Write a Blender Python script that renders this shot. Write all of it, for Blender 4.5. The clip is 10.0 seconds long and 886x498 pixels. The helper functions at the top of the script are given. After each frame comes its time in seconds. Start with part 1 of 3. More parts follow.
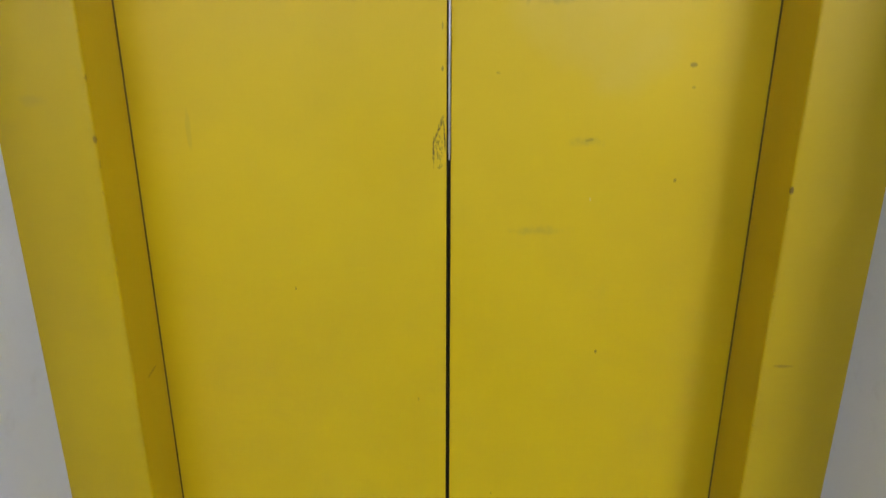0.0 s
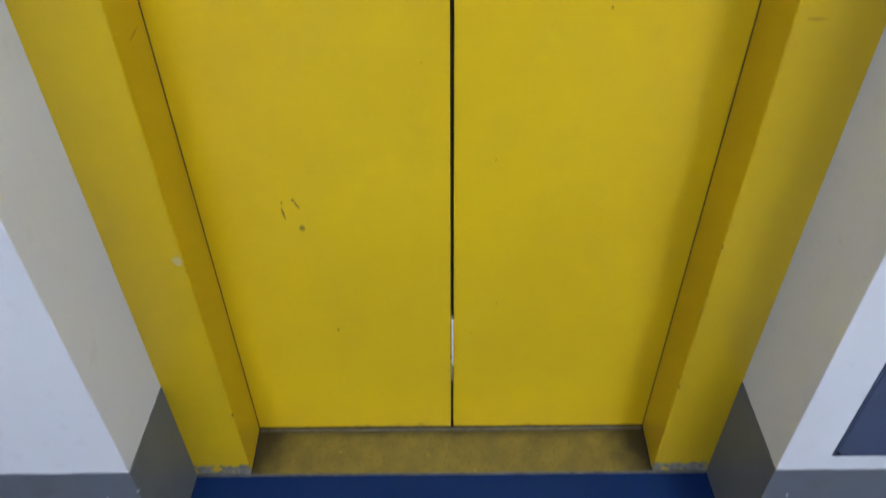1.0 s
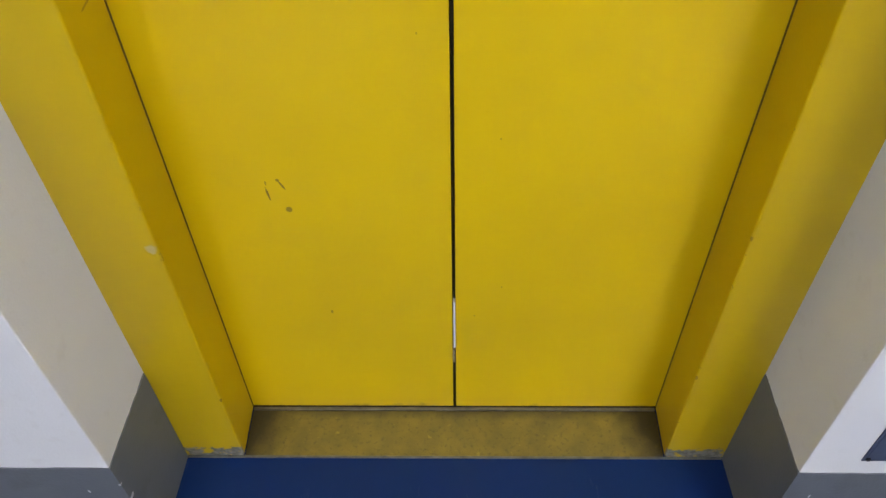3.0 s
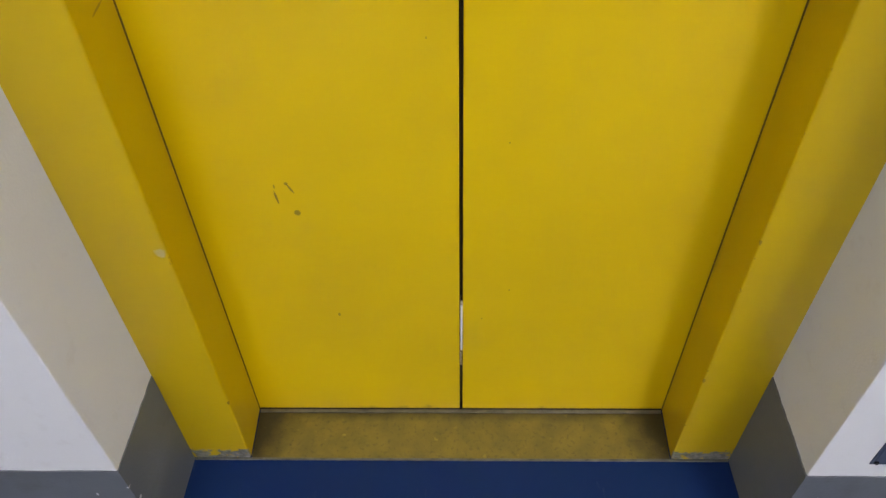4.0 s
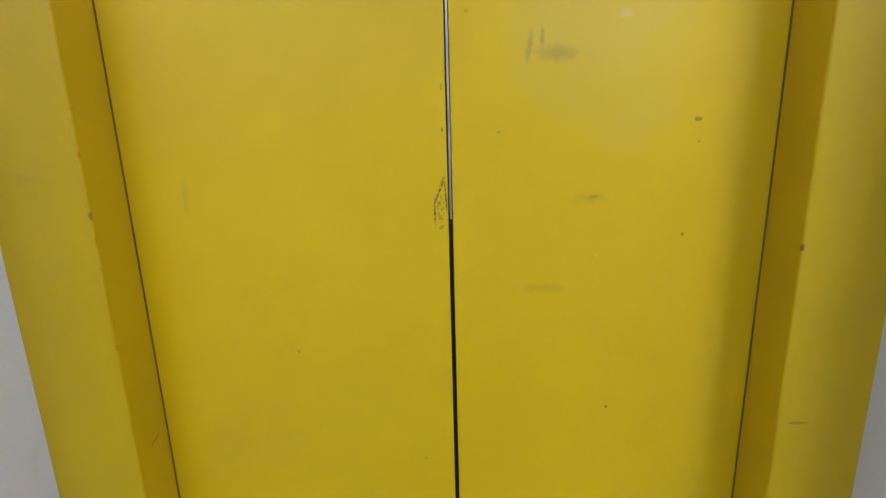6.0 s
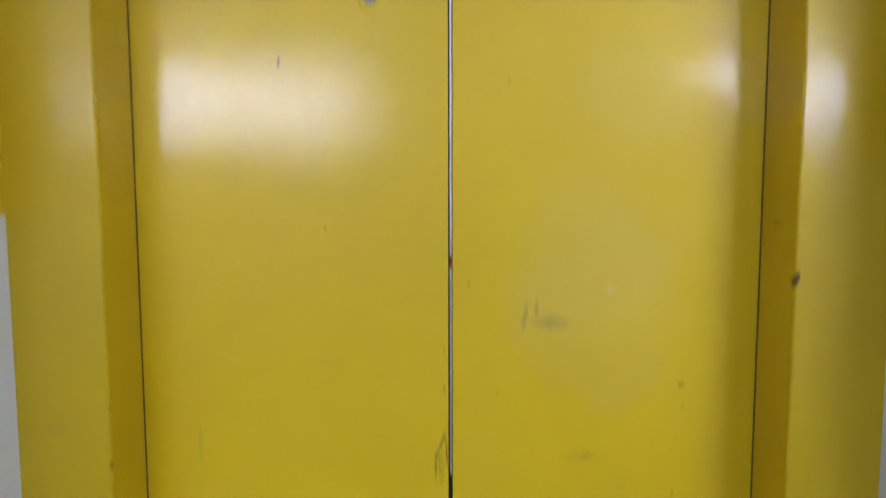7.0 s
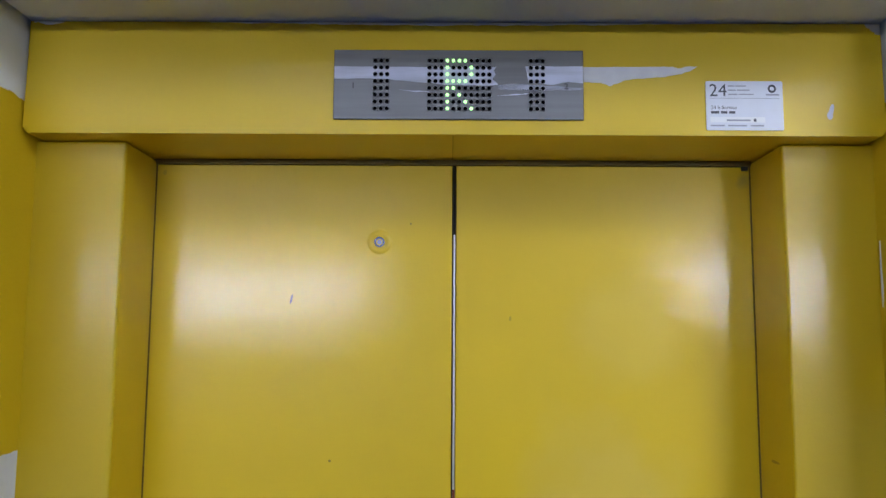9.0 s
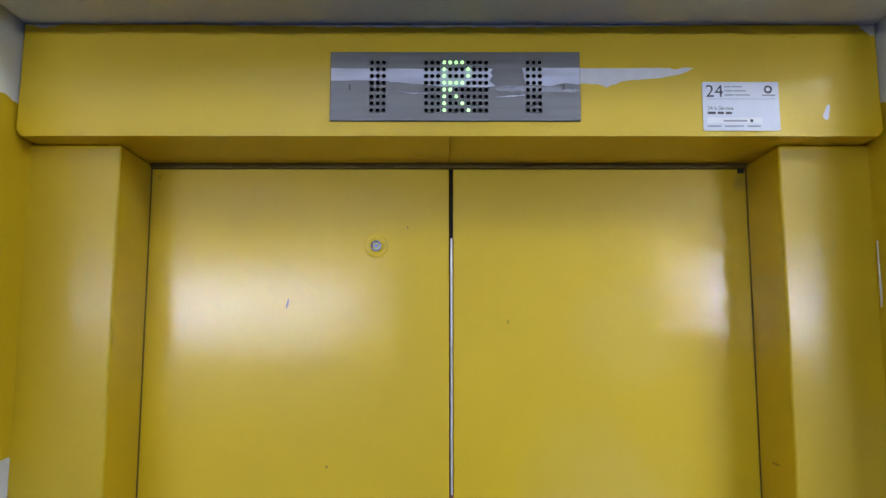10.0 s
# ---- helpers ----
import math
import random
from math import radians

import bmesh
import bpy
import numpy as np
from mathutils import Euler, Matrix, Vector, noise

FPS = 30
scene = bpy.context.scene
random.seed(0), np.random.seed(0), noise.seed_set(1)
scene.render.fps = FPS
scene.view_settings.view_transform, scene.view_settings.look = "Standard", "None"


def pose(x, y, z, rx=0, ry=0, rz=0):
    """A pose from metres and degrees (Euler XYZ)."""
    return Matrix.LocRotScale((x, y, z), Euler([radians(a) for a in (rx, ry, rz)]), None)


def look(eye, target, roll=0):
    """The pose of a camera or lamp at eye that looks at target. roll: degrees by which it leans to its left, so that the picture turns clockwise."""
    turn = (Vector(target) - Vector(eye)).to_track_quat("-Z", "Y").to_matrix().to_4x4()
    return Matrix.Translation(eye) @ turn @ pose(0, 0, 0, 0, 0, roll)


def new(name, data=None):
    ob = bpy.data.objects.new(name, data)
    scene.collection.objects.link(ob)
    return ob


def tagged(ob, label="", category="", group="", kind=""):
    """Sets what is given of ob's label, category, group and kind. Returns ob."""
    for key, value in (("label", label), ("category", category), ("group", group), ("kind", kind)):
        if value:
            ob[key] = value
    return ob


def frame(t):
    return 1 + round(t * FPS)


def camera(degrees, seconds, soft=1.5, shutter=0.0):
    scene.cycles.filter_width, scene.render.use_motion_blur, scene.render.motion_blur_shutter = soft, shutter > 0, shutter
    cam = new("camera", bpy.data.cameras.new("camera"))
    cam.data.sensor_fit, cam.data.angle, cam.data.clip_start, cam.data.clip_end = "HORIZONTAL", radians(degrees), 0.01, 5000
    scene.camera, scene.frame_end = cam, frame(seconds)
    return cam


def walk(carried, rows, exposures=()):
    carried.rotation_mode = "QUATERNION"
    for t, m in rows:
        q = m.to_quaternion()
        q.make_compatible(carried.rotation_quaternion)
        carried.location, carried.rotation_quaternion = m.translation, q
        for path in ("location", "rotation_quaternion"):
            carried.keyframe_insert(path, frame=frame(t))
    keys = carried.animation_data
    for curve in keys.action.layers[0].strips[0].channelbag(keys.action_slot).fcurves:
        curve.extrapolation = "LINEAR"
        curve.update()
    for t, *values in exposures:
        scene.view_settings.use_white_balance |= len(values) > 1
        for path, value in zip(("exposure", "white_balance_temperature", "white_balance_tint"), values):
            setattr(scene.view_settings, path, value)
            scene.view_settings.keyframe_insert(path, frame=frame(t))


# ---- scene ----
cam = camera(57.0, 10.0, soft=1.4, shutter=0.5)
PATH = [
    (0, (-0.003, -1.023, 1.515), (-0.006, 0.835, 0.774), 0.08),
    (0.2, (0.010, -1.026, 1.504), (-0.011, 0.805, 0.699), 0.26),
    (0.5, (-0.002, -1.004, 1.502), (-0.007, 0.684, 0.430), 0.52),
    (0.7, (-0.011, -0.991, 1.485), (-0.005, 0.575, 0.241), 0.43),
    (1, (-0.010, -0.987, 1.459), (-0.014, 0.461, 0.079), -0.61),
    (1.5, (-0.012, -0.983, 1.452), (-0.014, 0.406, 0.013), 0.05),
    (2, (-0.019, -0.947, 1.449), (-0.001, 0.418, -0.013), 0.21),
    (2.5, (0.014, -0.855, 1.436), (-0.018, 0.470, -0.061), -1.11),
    (4, (0.001, -0.844, 1.442), (-0.041, 0.479, -0.057), -1.43),
    (4.3, (0.000, -0.894, 1.472), (-0.032, 0.576, 0.116), -1.13),
    (4.5, (0.007, -0.910, 1.557), (-0.019, 0.776, 0.481), -1.07),
    (4.7, (0.005, -0.928, 1.583), (-0.012, 0.822, 0.615), -1.43),
    (5, (0.007, -0.960, 1.563), (-0.018, 0.849, 0.711), -1.22),
    (5.2, (-0.006, -0.965, 1.570), (-0.009, 0.865, 0.764), -1.20),
    (6.3, (0.005, -0.997, 1.575), (-0.023, 0.896, 0.932), -1.59),
    (6.5, (0.004, -1.013, 1.584), (-0.023, 0.909, 1.031), -1.27),
    (6.8, (0.001, -1.032, 1.615), (-0.014, 0.932, 1.238), -0.63),
    (7, (0.000, -1.051, 1.643), (-0.013, 0.938, 1.435), -0.13),
    (7.2, (0.004, -1.070, 1.687), (-0.019, 0.928, 1.605), 0.25),
    (7.3, (-0.003, -1.076, 1.694), (-0.013, 0.924, 1.680), 0.43),
    (7.5, (-0.004, -1.094, 1.712), (-0.017, 0.904, 1.800), 0.63),
    (8, (-0.009, -1.091, 1.706), (-0.020, 0.900, 1.899), 0.39),
    (8.5, (-0.007, -1.094, 1.721), (-0.021, 0.896, 1.921), 0.36),
    (9, (-0.004, -1.092, 1.717), (-0.019, 0.895, 1.941), 0.37),
    (9.5, (-0.007, -1.092, 1.717), (-0.010, 0.895, 1.948), 0.16),
    (10, (-0.011, -1.085, 1.702), (-0.006, 0.898, 1.963), 0.00),
]
# the phone's own exposure and white balance as it tilts
EXPO = [(0.0, 0.14, 6500, 10), (1.0, 0.37, 6400, 9), (1.6, 0.45, 6560, 10), (2.5, 0.50, 7000, 11), (4.5, 0.33, 7500, 13), (5.2, 0.19, 7050, 12), (6.5, 0.13, 6500, 9), (7.3, -0.06, 6350, 8), (9.0, -0.09, 6300, 8), (10.0, -0.07, 6300, 8)]
walk(cam, [(t, look(eye, target, roll)) for t, eye, target, roll in PATH], EXPO)

# ---- world and light strength ----
world = bpy.data.worlds.new("world")
scene.world = world
world.use_nodes = True
world.node_tree.nodes["Background"].inputs["Color"].default_value = (0.8, 0.85, 1.0, 1)
world.node_tree.nodes["Background"].inputs["Strength"].default_value = 0.02
LAMP_LEFT, LAMP_RIGHT, LAMP_EAST, LAMP_WEST_FILL, LAMP_LOBBY = 42.0, 80.0, 58.0, 15.0, 4.0
LAMP_COLOUR = (0.88, 0.925, 1.07)

# ---- plan (metres; the door's seam is x = 0, its face y = 0, its sill z = 0) ----
OPEN_X = 0.4027         # half width of the door opening
OPEN_Z = 1.960          # clear height
SEAM_X = 0.0026         # where the two leaves meet
POST_Y = -0.109         # face of the frame's posts
POST_X = 0.5125         # outer side of the posts, against the niche
HEAD_Y = -0.147         # face of the header box
HEAD_Z = 2.099          # top of the header box, soffit of the niche
WALL_Y = -0.280         # face of the hall wall
WALL_X = 0.523          # corner of the niche
BASE_Z = 0.292          # top of the grey painted base
HALL_W, HALL_E, HALL_S, CEIL = -4.5, 4.5, -4.6, 2.75


# ---- mesh helpers ----
def obj(name, bm, material, smooth=False):
    me = bpy.data.meshes.new(name)
    bmesh.ops.recalc_face_normals(bm, faces=bm.faces)
    bm.to_mesh(me)
    bm.free()
    for m in (material if isinstance(material, (list, tuple)) else [material]):
        me.materials.append(m)
    if smooth:
        for p in me.polygons:
            p.use_smooth = True
    return new(name, me)


def part(name, bm, material, parent, label="", smooth=False):
    ob = obj(name, bm, material, smooth)
    ob.parent = parent
    ob.matrix_parent_inverse = parent.matrix_basis.inverted()
    if label:
        tagged(ob, label)
    return ob


def thing(name, at, label, category, group="", kind=""):
    ob = new(name)
    ob.empty_display_size = 0.05
    ob.matrix_basis = Matrix.Translation(at)
    return tagged(ob, label, category, group, kind)


def box(x0, x1, y0, y1, z0, z1, bevel=0.0, seg=2):
    bm = bmesh.new()
    bmesh.ops.create_cube(bm, size=1)
    for v in bm.verts:
        v.co = Vector(((x0 + x1) / 2 + v.co.x * (x1 - x0), (y0 + y1) / 2 + v.co.y * (y1 - y0), (z0 + z1) / 2 + v.co.z * (z1 - z0)))
    if bevel:
        bmesh.ops.bevel(bm, geom=bm.edges[:], offset=bevel, segments=seg, affect="EDGES", profile=0.5)
    return bm


def slab(outline, y_front, y_back, bevel=0.0, seg=2):
    """A plate with the given outline in x and z, between two depths; bevel rounds its front rim."""
    bm = bmesh.new()
    front = [bm.verts.new((x, y_front, z)) for x, z in outline]
    back = [bm.verts.new((x, y_back, z)) for x, z in outline]
    face = bm.faces.new(front)
    bm.faces.new(back[::-1])
    n = len(outline)
    for i in range(n):
        bm.faces.new((front[i], back[i], back[(i + 1) % n], front[(i + 1) % n]))
    if bevel:
        bmesh.ops.bevel(bm, geom=list(face.edges), offset=bevel, segments=seg, affect="EDGES", profile=0.5)
    return bm


def tube(x, z, y_front, y_back, r_out, r_in=0.0, n=24):
    """A disc or ring whose axis runs along y."""
    bm = bmesh.new()
    rings = []
    for r, y in (((r_out, y_back), (r_out, y_front), (r_in, y_front), (r_in, y_back)) if r_in else ((r_out, y_back), (r_out, y_front))):
        rings.append([bm.verts.new((x + r * math.cos(2 * math.pi * i / n), y, z + r * math.sin(2 * math.pi * i / n))) for i in range(n)])
    for a, b in zip(rings, rings[1:] + (rings[:1] if r_in else [])):
        for i in range(n):
            bm.faces.new((a[i], a[(i + 1) % n], b[(i + 1) % n], b[i]))
    if not r_in:
        bm.faces.new(rings[-1])
        bm.faces.new(rings[0][::-1])
    return bm


def letters(text, x, y, z, size, material, parent, name, bold=0.0):
    """Flat printed characters whose foot stands at (x, z)."""
    curve = bpy.data.curves.new(name, "FONT")
    curve.body, curve.size, curve.extrude, curve.resolution_u, curve.offset = text, size, 0.0001, 3, bold
    tmp = new("words", curve)
    me = bpy.data.meshes.new_from_object(tmp.evaluated_get(bpy.context.evaluated_depsgraph_get()))
    bpy.data.objects.remove(tmp)
    bm = bmesh.new()
    bm.from_mesh(me)
    bm.transform(Matrix.Translation((x, y, z)) @ Matrix.Rotation(radians(90), 4, "X"))
    return part(name, bm, material, parent)


# ---- materials ----
class Mat:
    """A small wrapper round a node tree with a Principled shader."""

    def __init__(self, name, rough=0.5, metal=0.0):
        self.m = bpy.data.materials.new(name)
        self.m.use_nodes = True
        self.t = self.m.node_tree
        self.b = self.t.nodes["Principled BSDF"]
        self.b.inputs["Roughness"].default_value = rough
        self.b.inputs["Metallic"].default_value = metal
        self.geo = self.t.nodes.new("ShaderNodeNewGeometry").outputs["Position"]
        split = self.t.nodes.new("ShaderNodeSeparateXYZ")
        self.t.links.new(self.geo, split.inputs[0])
        self.x, self.y, self.z = split.outputs

    def put(self, socket, value):
        if isinstance(value, bpy.types.NodeSocket):
            self.t.links.new(value, socket)
        else:
            socket.default_value = value
        return socket

    def math(self, op, a, b=0.0, c=0.0, clamp=False):
        n = self.t.nodes.new("ShaderNodeMath")
        n.operation, n.use_clamp = op, clamp
        for s, v in zip(n.inputs, (a, b, c)):
            self.put(s, v)
        return n.outputs[0]

    def noise(self, scale, detail=4.0, rough=0.55, stretch=(1, 1, 1), seed=0.0):
        p = self.t.nodes.new("ShaderNodeMapping")
        self.t.links.new(self.geo, p.inputs["Vector"])
        p.inputs["Scale"].default_value = stretch
        p.inputs["Location"].default_value = (seed, seed * 1.7, seed * 0.6)
        n = self.t.nodes.new("ShaderNodeTexNoise")
        self.t.links.new(p.outputs[0], n.inputs["Vector"])
        n.inputs["Scale"].default_value, n.inputs["Detail"].default_value, n.inputs["Roughness"].default_value = scale, detail, rough
        return n.outputs["Fac"]

    def ramp(self, value, a, b, lo=0.0, hi=1.0):
        n = self.t.nodes.new("ShaderNodeMapRange")
        n.clamp = True
        for s, v in zip(n.inputs, (value, a, b, lo, hi)):
            self.put(s, v)
        return n.outputs[0]

    def mix(self, fac, a, b):
        n = self.t.nodes.new("ShaderNodeMix")
        n.data_type = "RGBA"
        self.put(n.inputs[0], fac)
        for s, v in ((n.inputs[6], a), (n.inputs[7], b)):
            self.put(s, (*v, 1) if isinstance(v, tuple) else v)
        return n.outputs[2]

    def spot(self, cx, cz, rx, rz, wobble=0.25, scale=60.0, soft=0.35, lean=0.0, broken=0.0, seed=0.0, cy=None, ry=0.006):
        """A blot with an uneven rim round (cx, cz): 1 inside, 0 outside."""
        dx, dz = self.math("SUBTRACT", self.x, cx), self.math("SUBTRACT", self.z, cz)
        if lean:
            dx = self.math("ADD", dx, self.math("MULTIPLY", dz, lean))
        dx, dz = self.math("DIVIDE", dx, rx), self.math("DIVIDE", dz, rz)
        d = self.math("ADD", self.math("MULTIPLY", dx, dx), self.math("MULTIPLY", dz, dz))
        if cy is not None:
            dy = self.math("DIVIDE", self.math("SUBTRACT", self.y, cy), ry)
            d = self.math("ADD", d, self.math("MULTIPLY", dy, dy))
        d = self.math("SQRT", d)
        d = self.math("ADD", d, self.math("MULTIPLY", self.math("SUBTRACT", self.noise(scale, 3, seed=seed), 0.5), wobble * 4))
        f = self.ramp(d, 1.0, 1.0 - soft)
        if broken:
            f = self.math("MULTIPLY", f, self.ramp(self.noise(scale * 1.7, 3, seed=seed + 3), 0.5 + broken * 0.1, 0.38 + broken * 0.1))
        return f

    def bump(self, height, strength, distance):
        n = self.t.nodes.new("ShaderNodeBump")
        n.inputs["Strength"].default_value, n.inputs["Distance"].default_value = strength, distance
        self.put(n.inputs["Height"], height)
        self.put(self.b.inputs["Normal"], n.outputs[0])
        return n.outputs[0]

    def done(self, colour, rough=None):
        self.put(self.b.inputs["Base Color"], (*colour, 1) if isinstance(colour, tuple) else colour)
        if rough is not None:
            self.put(self.b.inputs["Roughness"], rough)
        return self.m


YELLOW, YELLOW_B = (0.700, 0.485, 0.003), (0.645, 0.440, 0.003)
GREY_BARE, WHITE_BARE = (0.27, 0.27, 0.24), (0.72, 0.72, 0.74)


def yellow_paint(name, stains=None, matte=0.0, worn=False, ragged_top=False, rubbed=None, kicked=False, tone=1.0, gloss=0.95):
    """Thick roller-laid enamel: slight orange peel, gloss that varies from place to place."""
    m = Mat(name, 0.4)
    col = m.mix(m.ramp(m.noise(2.3, 3), 0.35, 0.65), tuple(c * tone for c in YELLOW), tuple(c * tone for c in YELLOW_B))
    col = m.mix(m.math("MULTIPLY", m.ramp(m.noise(420, 2), 0.62, 0.75), 0.10), col, (0.42, 0.29, 0.02))
    if worn:
        foot = m.ramp(m.math("ADD", m.z, m.math("MULTIPLY", m.noise(75, 5, 0.65), 0.050)), 0.058, 0.054)
        foot = m.math("MULTIPLY", foot, m.ramp(m.y, POST_Y + 0.006, POST_Y + 0.003))
        foot = m.math("MULTIPLY", foot, m.ramp(m.noise(34, 4, 0.6, seed=12), 0.60, 0.52))
        bare = m.mix(m.ramp(m.noise(90, 4, seed=3), 0.4, 0.6), GREY_BARE, (0.14, 0.14, 0.12))
        col = m.mix(foot, col, bare)
        rim = m.math("MULTIPLY", m.ramp(m.math("SUBTRACT", m.math("ABSOLUTE", m.x), OPEN_X), 0.0040, 0.0012), m.ramp(m.math("SUBTRACT", m.y, POST_Y), 0.0055, 0.0015))
        rim = m.math("MULTIPLY", rim, m.ramp(m.noise(48, 5, 0.7, seed=7), 0.62, 0.66))
        col = m.mix(m.math("MULTIPLY", rim, 0.55), col, BROWN)
    if ragged_top:
        edge = m.math("ADD", m.math("MULTIPLY", m.math("MULTIPLY", m.x, m.x), 0.045), m.math("MULTIPLY", m.noise(42, 4, seed=6), 0.006))
        over = m.math("SUBTRACT", m.z, m.math("ADD", edge, 2.0910))
        col = m.mix(m.ramp(over, -0.0003, 0.0003), col, WHITE_BARE)
    if kicked:
        low = m.ramp(m.math("ADD", m.z, m.math("MULTIPLY", m.noise(26, 5, 0.7, seed=9), 0.055)), 0.036, 0.026)
        col = m.mix(m.math("MULTIPLY", low, 0.55), col, (0.22, 0.14, 0.02))
    for colour, strength, args, kw in stains or []:
        col = m.mix(m.math("MULTIPLY", m.spot(*args, **kw), strength), col, colour)
    peel = m.math("ADD", m.math("ADD", m.noise(260, 1, 0.5), m.math("MULTIPLY", m.noise(120, 2), 1.1)), m.math("MULTIPLY", m.noise(7, 1), 1.2))
    m.bump(peel, 0.10, 0.0012)
    glaze = m.t.nodes.new("ShaderNodeBump")
    glaze.inputs["Strength"].default_value, glaze.inputs["Distance"].default_value = 0.30, 0.0010
    m.put(glaze.inputs["Height"], m.noise(215, 2, 0.5))
    cloud = m.ramp(m.noise(4.2, 3, seed=5), 0.40, 0.62)
    m.put(m.b.inputs["Roughness"], m.ramp(cloud, 0, 1, 0.40, 0.48))
    m.put(m.b.inputs["Coat Weight"], m.ramp(cloud, 0, 1, gloss, gloss * (1 - matte)))
    m.b.inputs["Coat Roughness"].default_value = 0.08
    if rubbed:
        dull = m.spot(*rubbed, wobble=0.20, scale=13, soft=0.25)
        m.put(m.b.inputs["Coat Weight"], m.ramp(dull, 0, 1, gloss, gloss * 0.12))
    m.put(m.b.inputs["Coat Normal"], glaze.outputs[0])
    m.b.inputs["Specular IOR Level"].default_value = 0.46
    return m.done(col)


DIRT, FAINT, PALE, BROWN = (0.035, 0.03, 0.015), (0.34, 0.26, 0.06), (0.75, 0.68, 0.40), (0.17, 0.105, 0.02)
left_stains = [
    (DIRT, 0.85, (-0.0170, 1.243, 0.0018, 0.024), dict(wobble=0.35, scale=170, soft=0.6, broken=1.0)),
    (DIRT, 0.90, (-0.0115, 1.268, 0.0018, 0.021), dict(wobble=0.25, scale=170, soft=0.6, broken=1.1, lean=-0.42)),
    (DIRT, 0.80, (-0.0075, 1.280, 0.0026, 0.010), dict(wobble=0.3, scale=170, soft=0.5, broken=1.0, lean=-0.3)),
    (DIRT, 0.90, (-0.0030, 1.262, 0.0015, 0.028), dict(wobble=0.3, scale=170, soft=0.5, broken=0.9, lean=0.05)),
    (DIRT, 0.62, (-0.0105, 1.247, 0.0065, 0.026), dict(wobble=0.3, scale=190, soft=0.5, broken=0.12)),
    (DIRT, 0.90, (-0.0085, 1.223, 0.0045, 0.0042), dict(wobble=0.4, scale=190, soft=0.5, lean=-0.8, broken=0.2)),
    (DIRT, 0.55, (-0.0055, 1.348, 0.0016, 0.0035), dict(scale=120)),
    (DIRT, 0.35, (-0.0055, 1.400, 0.0014, 0.0060), dict(scale=120)),
    (BROWN, 0.75, (-0.242, 0.568, 0.0060, 0.0070), dict(wobble=0.18, scale=120)),
    (BROWN, 0.85, (-0.268, 0.600, 0.0020, 0.015), dict(wobble=0.2, scale=120, lean=0.12)),
    (BROWN, 0.60, (-0.268, 0.622, 0.0018, 0.005), dict(wobble=0.2, scale=120)),
    (BROWN, 0.80, (-0.2455, 0.619, 0.0022, 0.012), dict(wobble=0.2, scale=120, lean=0.45)),
    (BROWN, 0.60, (-0.250, 0.628, 0.0032, 0.0035), dict(scale=120)),
    (BROWN, 0.60, (-0.207, 0.316, 0.0024, 0.006), dict(scale=120)),
    (DIRT, 0.85, (-0.215, 1.771, 0.0014, 0.008), dict(scale=120, lean=-0.2)),
    (BROWN, 0.70, (-0.159, 1.560, 0.0022, 0.002), dict(scale=120)),
    (BROWN, 0.50, (-0.207, 1.048, 0.0016, 0.0025), dict(scale=120)),
    (DIRT, 0.50, (-0.056, 1.874, 0.0015, 0.0015), dict(scale=120)),
    (BROWN, 0.25, (-0.392, 1.943, 0.0030, 0.004), dict(wobble=0.4, scale=120)),
    (FAINT, 0.15, (-0.330, 1.270, 0.004, 0.030), dict(scale=60)),
    (BROWN, 0.40, (-0.040, 0.872, 0.0016, 0.0025), dict(scale=100)),
]
right_stains_sheen = [
    # two pale blobs: the hazy sheen of rubbed enamel put into the colour
    (PALE, 0.11, (0.190, 1.490, 0.145, 0.150), dict(wobble=0.42, scale=7, soft=0.6)),
    (PALE, 0.08, (0.230, 1.730, 0.090, 0.090), dict(wobble=0.22, scale=11, soft=0.5)),
    (FAINT, 0.52, (0.132, 1.436, 0.028, 0.013), dict(wobble=0.3, scale=70, soft=0.8)),
    (FAINT, 0.52, (0.100, 1.444, 0.0045, 0.024), dict(wobble=0.35, scale=110, soft=0.7, lean=-0.15)),
    (FAINT, 0.50, (0.115, 1.455, 0.0035, 0.018), dict(wobble=0.35, scale=110, soft=0.7)),
    (FAINT, 0.28, (0.120, 1.134, 0.042, 0.008), dict(wobble=0.5, scale=90, soft=0.9)),
    (FAINT, 0.32, (0.178, 1.256, 0.026, 0.008), dict(wobble=0.5, scale=90, soft=0.9)),
    (BROWN, 0.40, (0.184, 1.258, 0.006, 0.0025), dict(wobble=0.4, scale=120, lean=-1.0)),
    (PALE, 0.40, (0.212, 1.478, 0.010, 0.006), dict(wobble=0.3, scale=90, soft=0.9)),
    (BROWN, 0.80, (0.212, 0.951, 0.0020, 0.0025), dict(scale=120)),
    (BROWN, 0.60, (0.306, 1.353, 0.0055, 0.003), dict(wobble=0.3, scale=120)),
    (BROWN, 0.35, (0.309, 1.325, 0.0030, 0.002), dict(scale=120)),
    (BROWN, 0.60, (0.298, 1.204, 0.0022, 0.0025), dict(scale=120)),
    (BROWN, 0.40, (0.064, 1.343, 0.0035, 0.0015), dict(wobble=0.4, scale=120)),
    (PALE, 0.60, (0.189, 1.178, 0.0012, 0.0025), dict(scale=120)),
    (BROWN, 0.45, (0.069, 0.704, 0.0014, 0.0018), dict(scale=120)),
    (BROWN, 0.50, (0.082, 0.383, 0.0016, 0.0022), dict(scale=120)),
    (BROWN, 0.50, (0.038, 0.304, 0.0018, 0.0022), dict(scale=120)),
    (BROWN, 0.35, (0.078, 1.747, 0.0022, 0.004), dict(scale=120)),
    (BROWN, 0.35, (0.026, 1.487, 0.004, 0.004), dict(scale=120, soft=0.8)),
    (FAINT, 0.50, (0.395, 1.935, 0.012, 0.016), dict(wobble=0.3, scale=60, soft=0.8)),
]
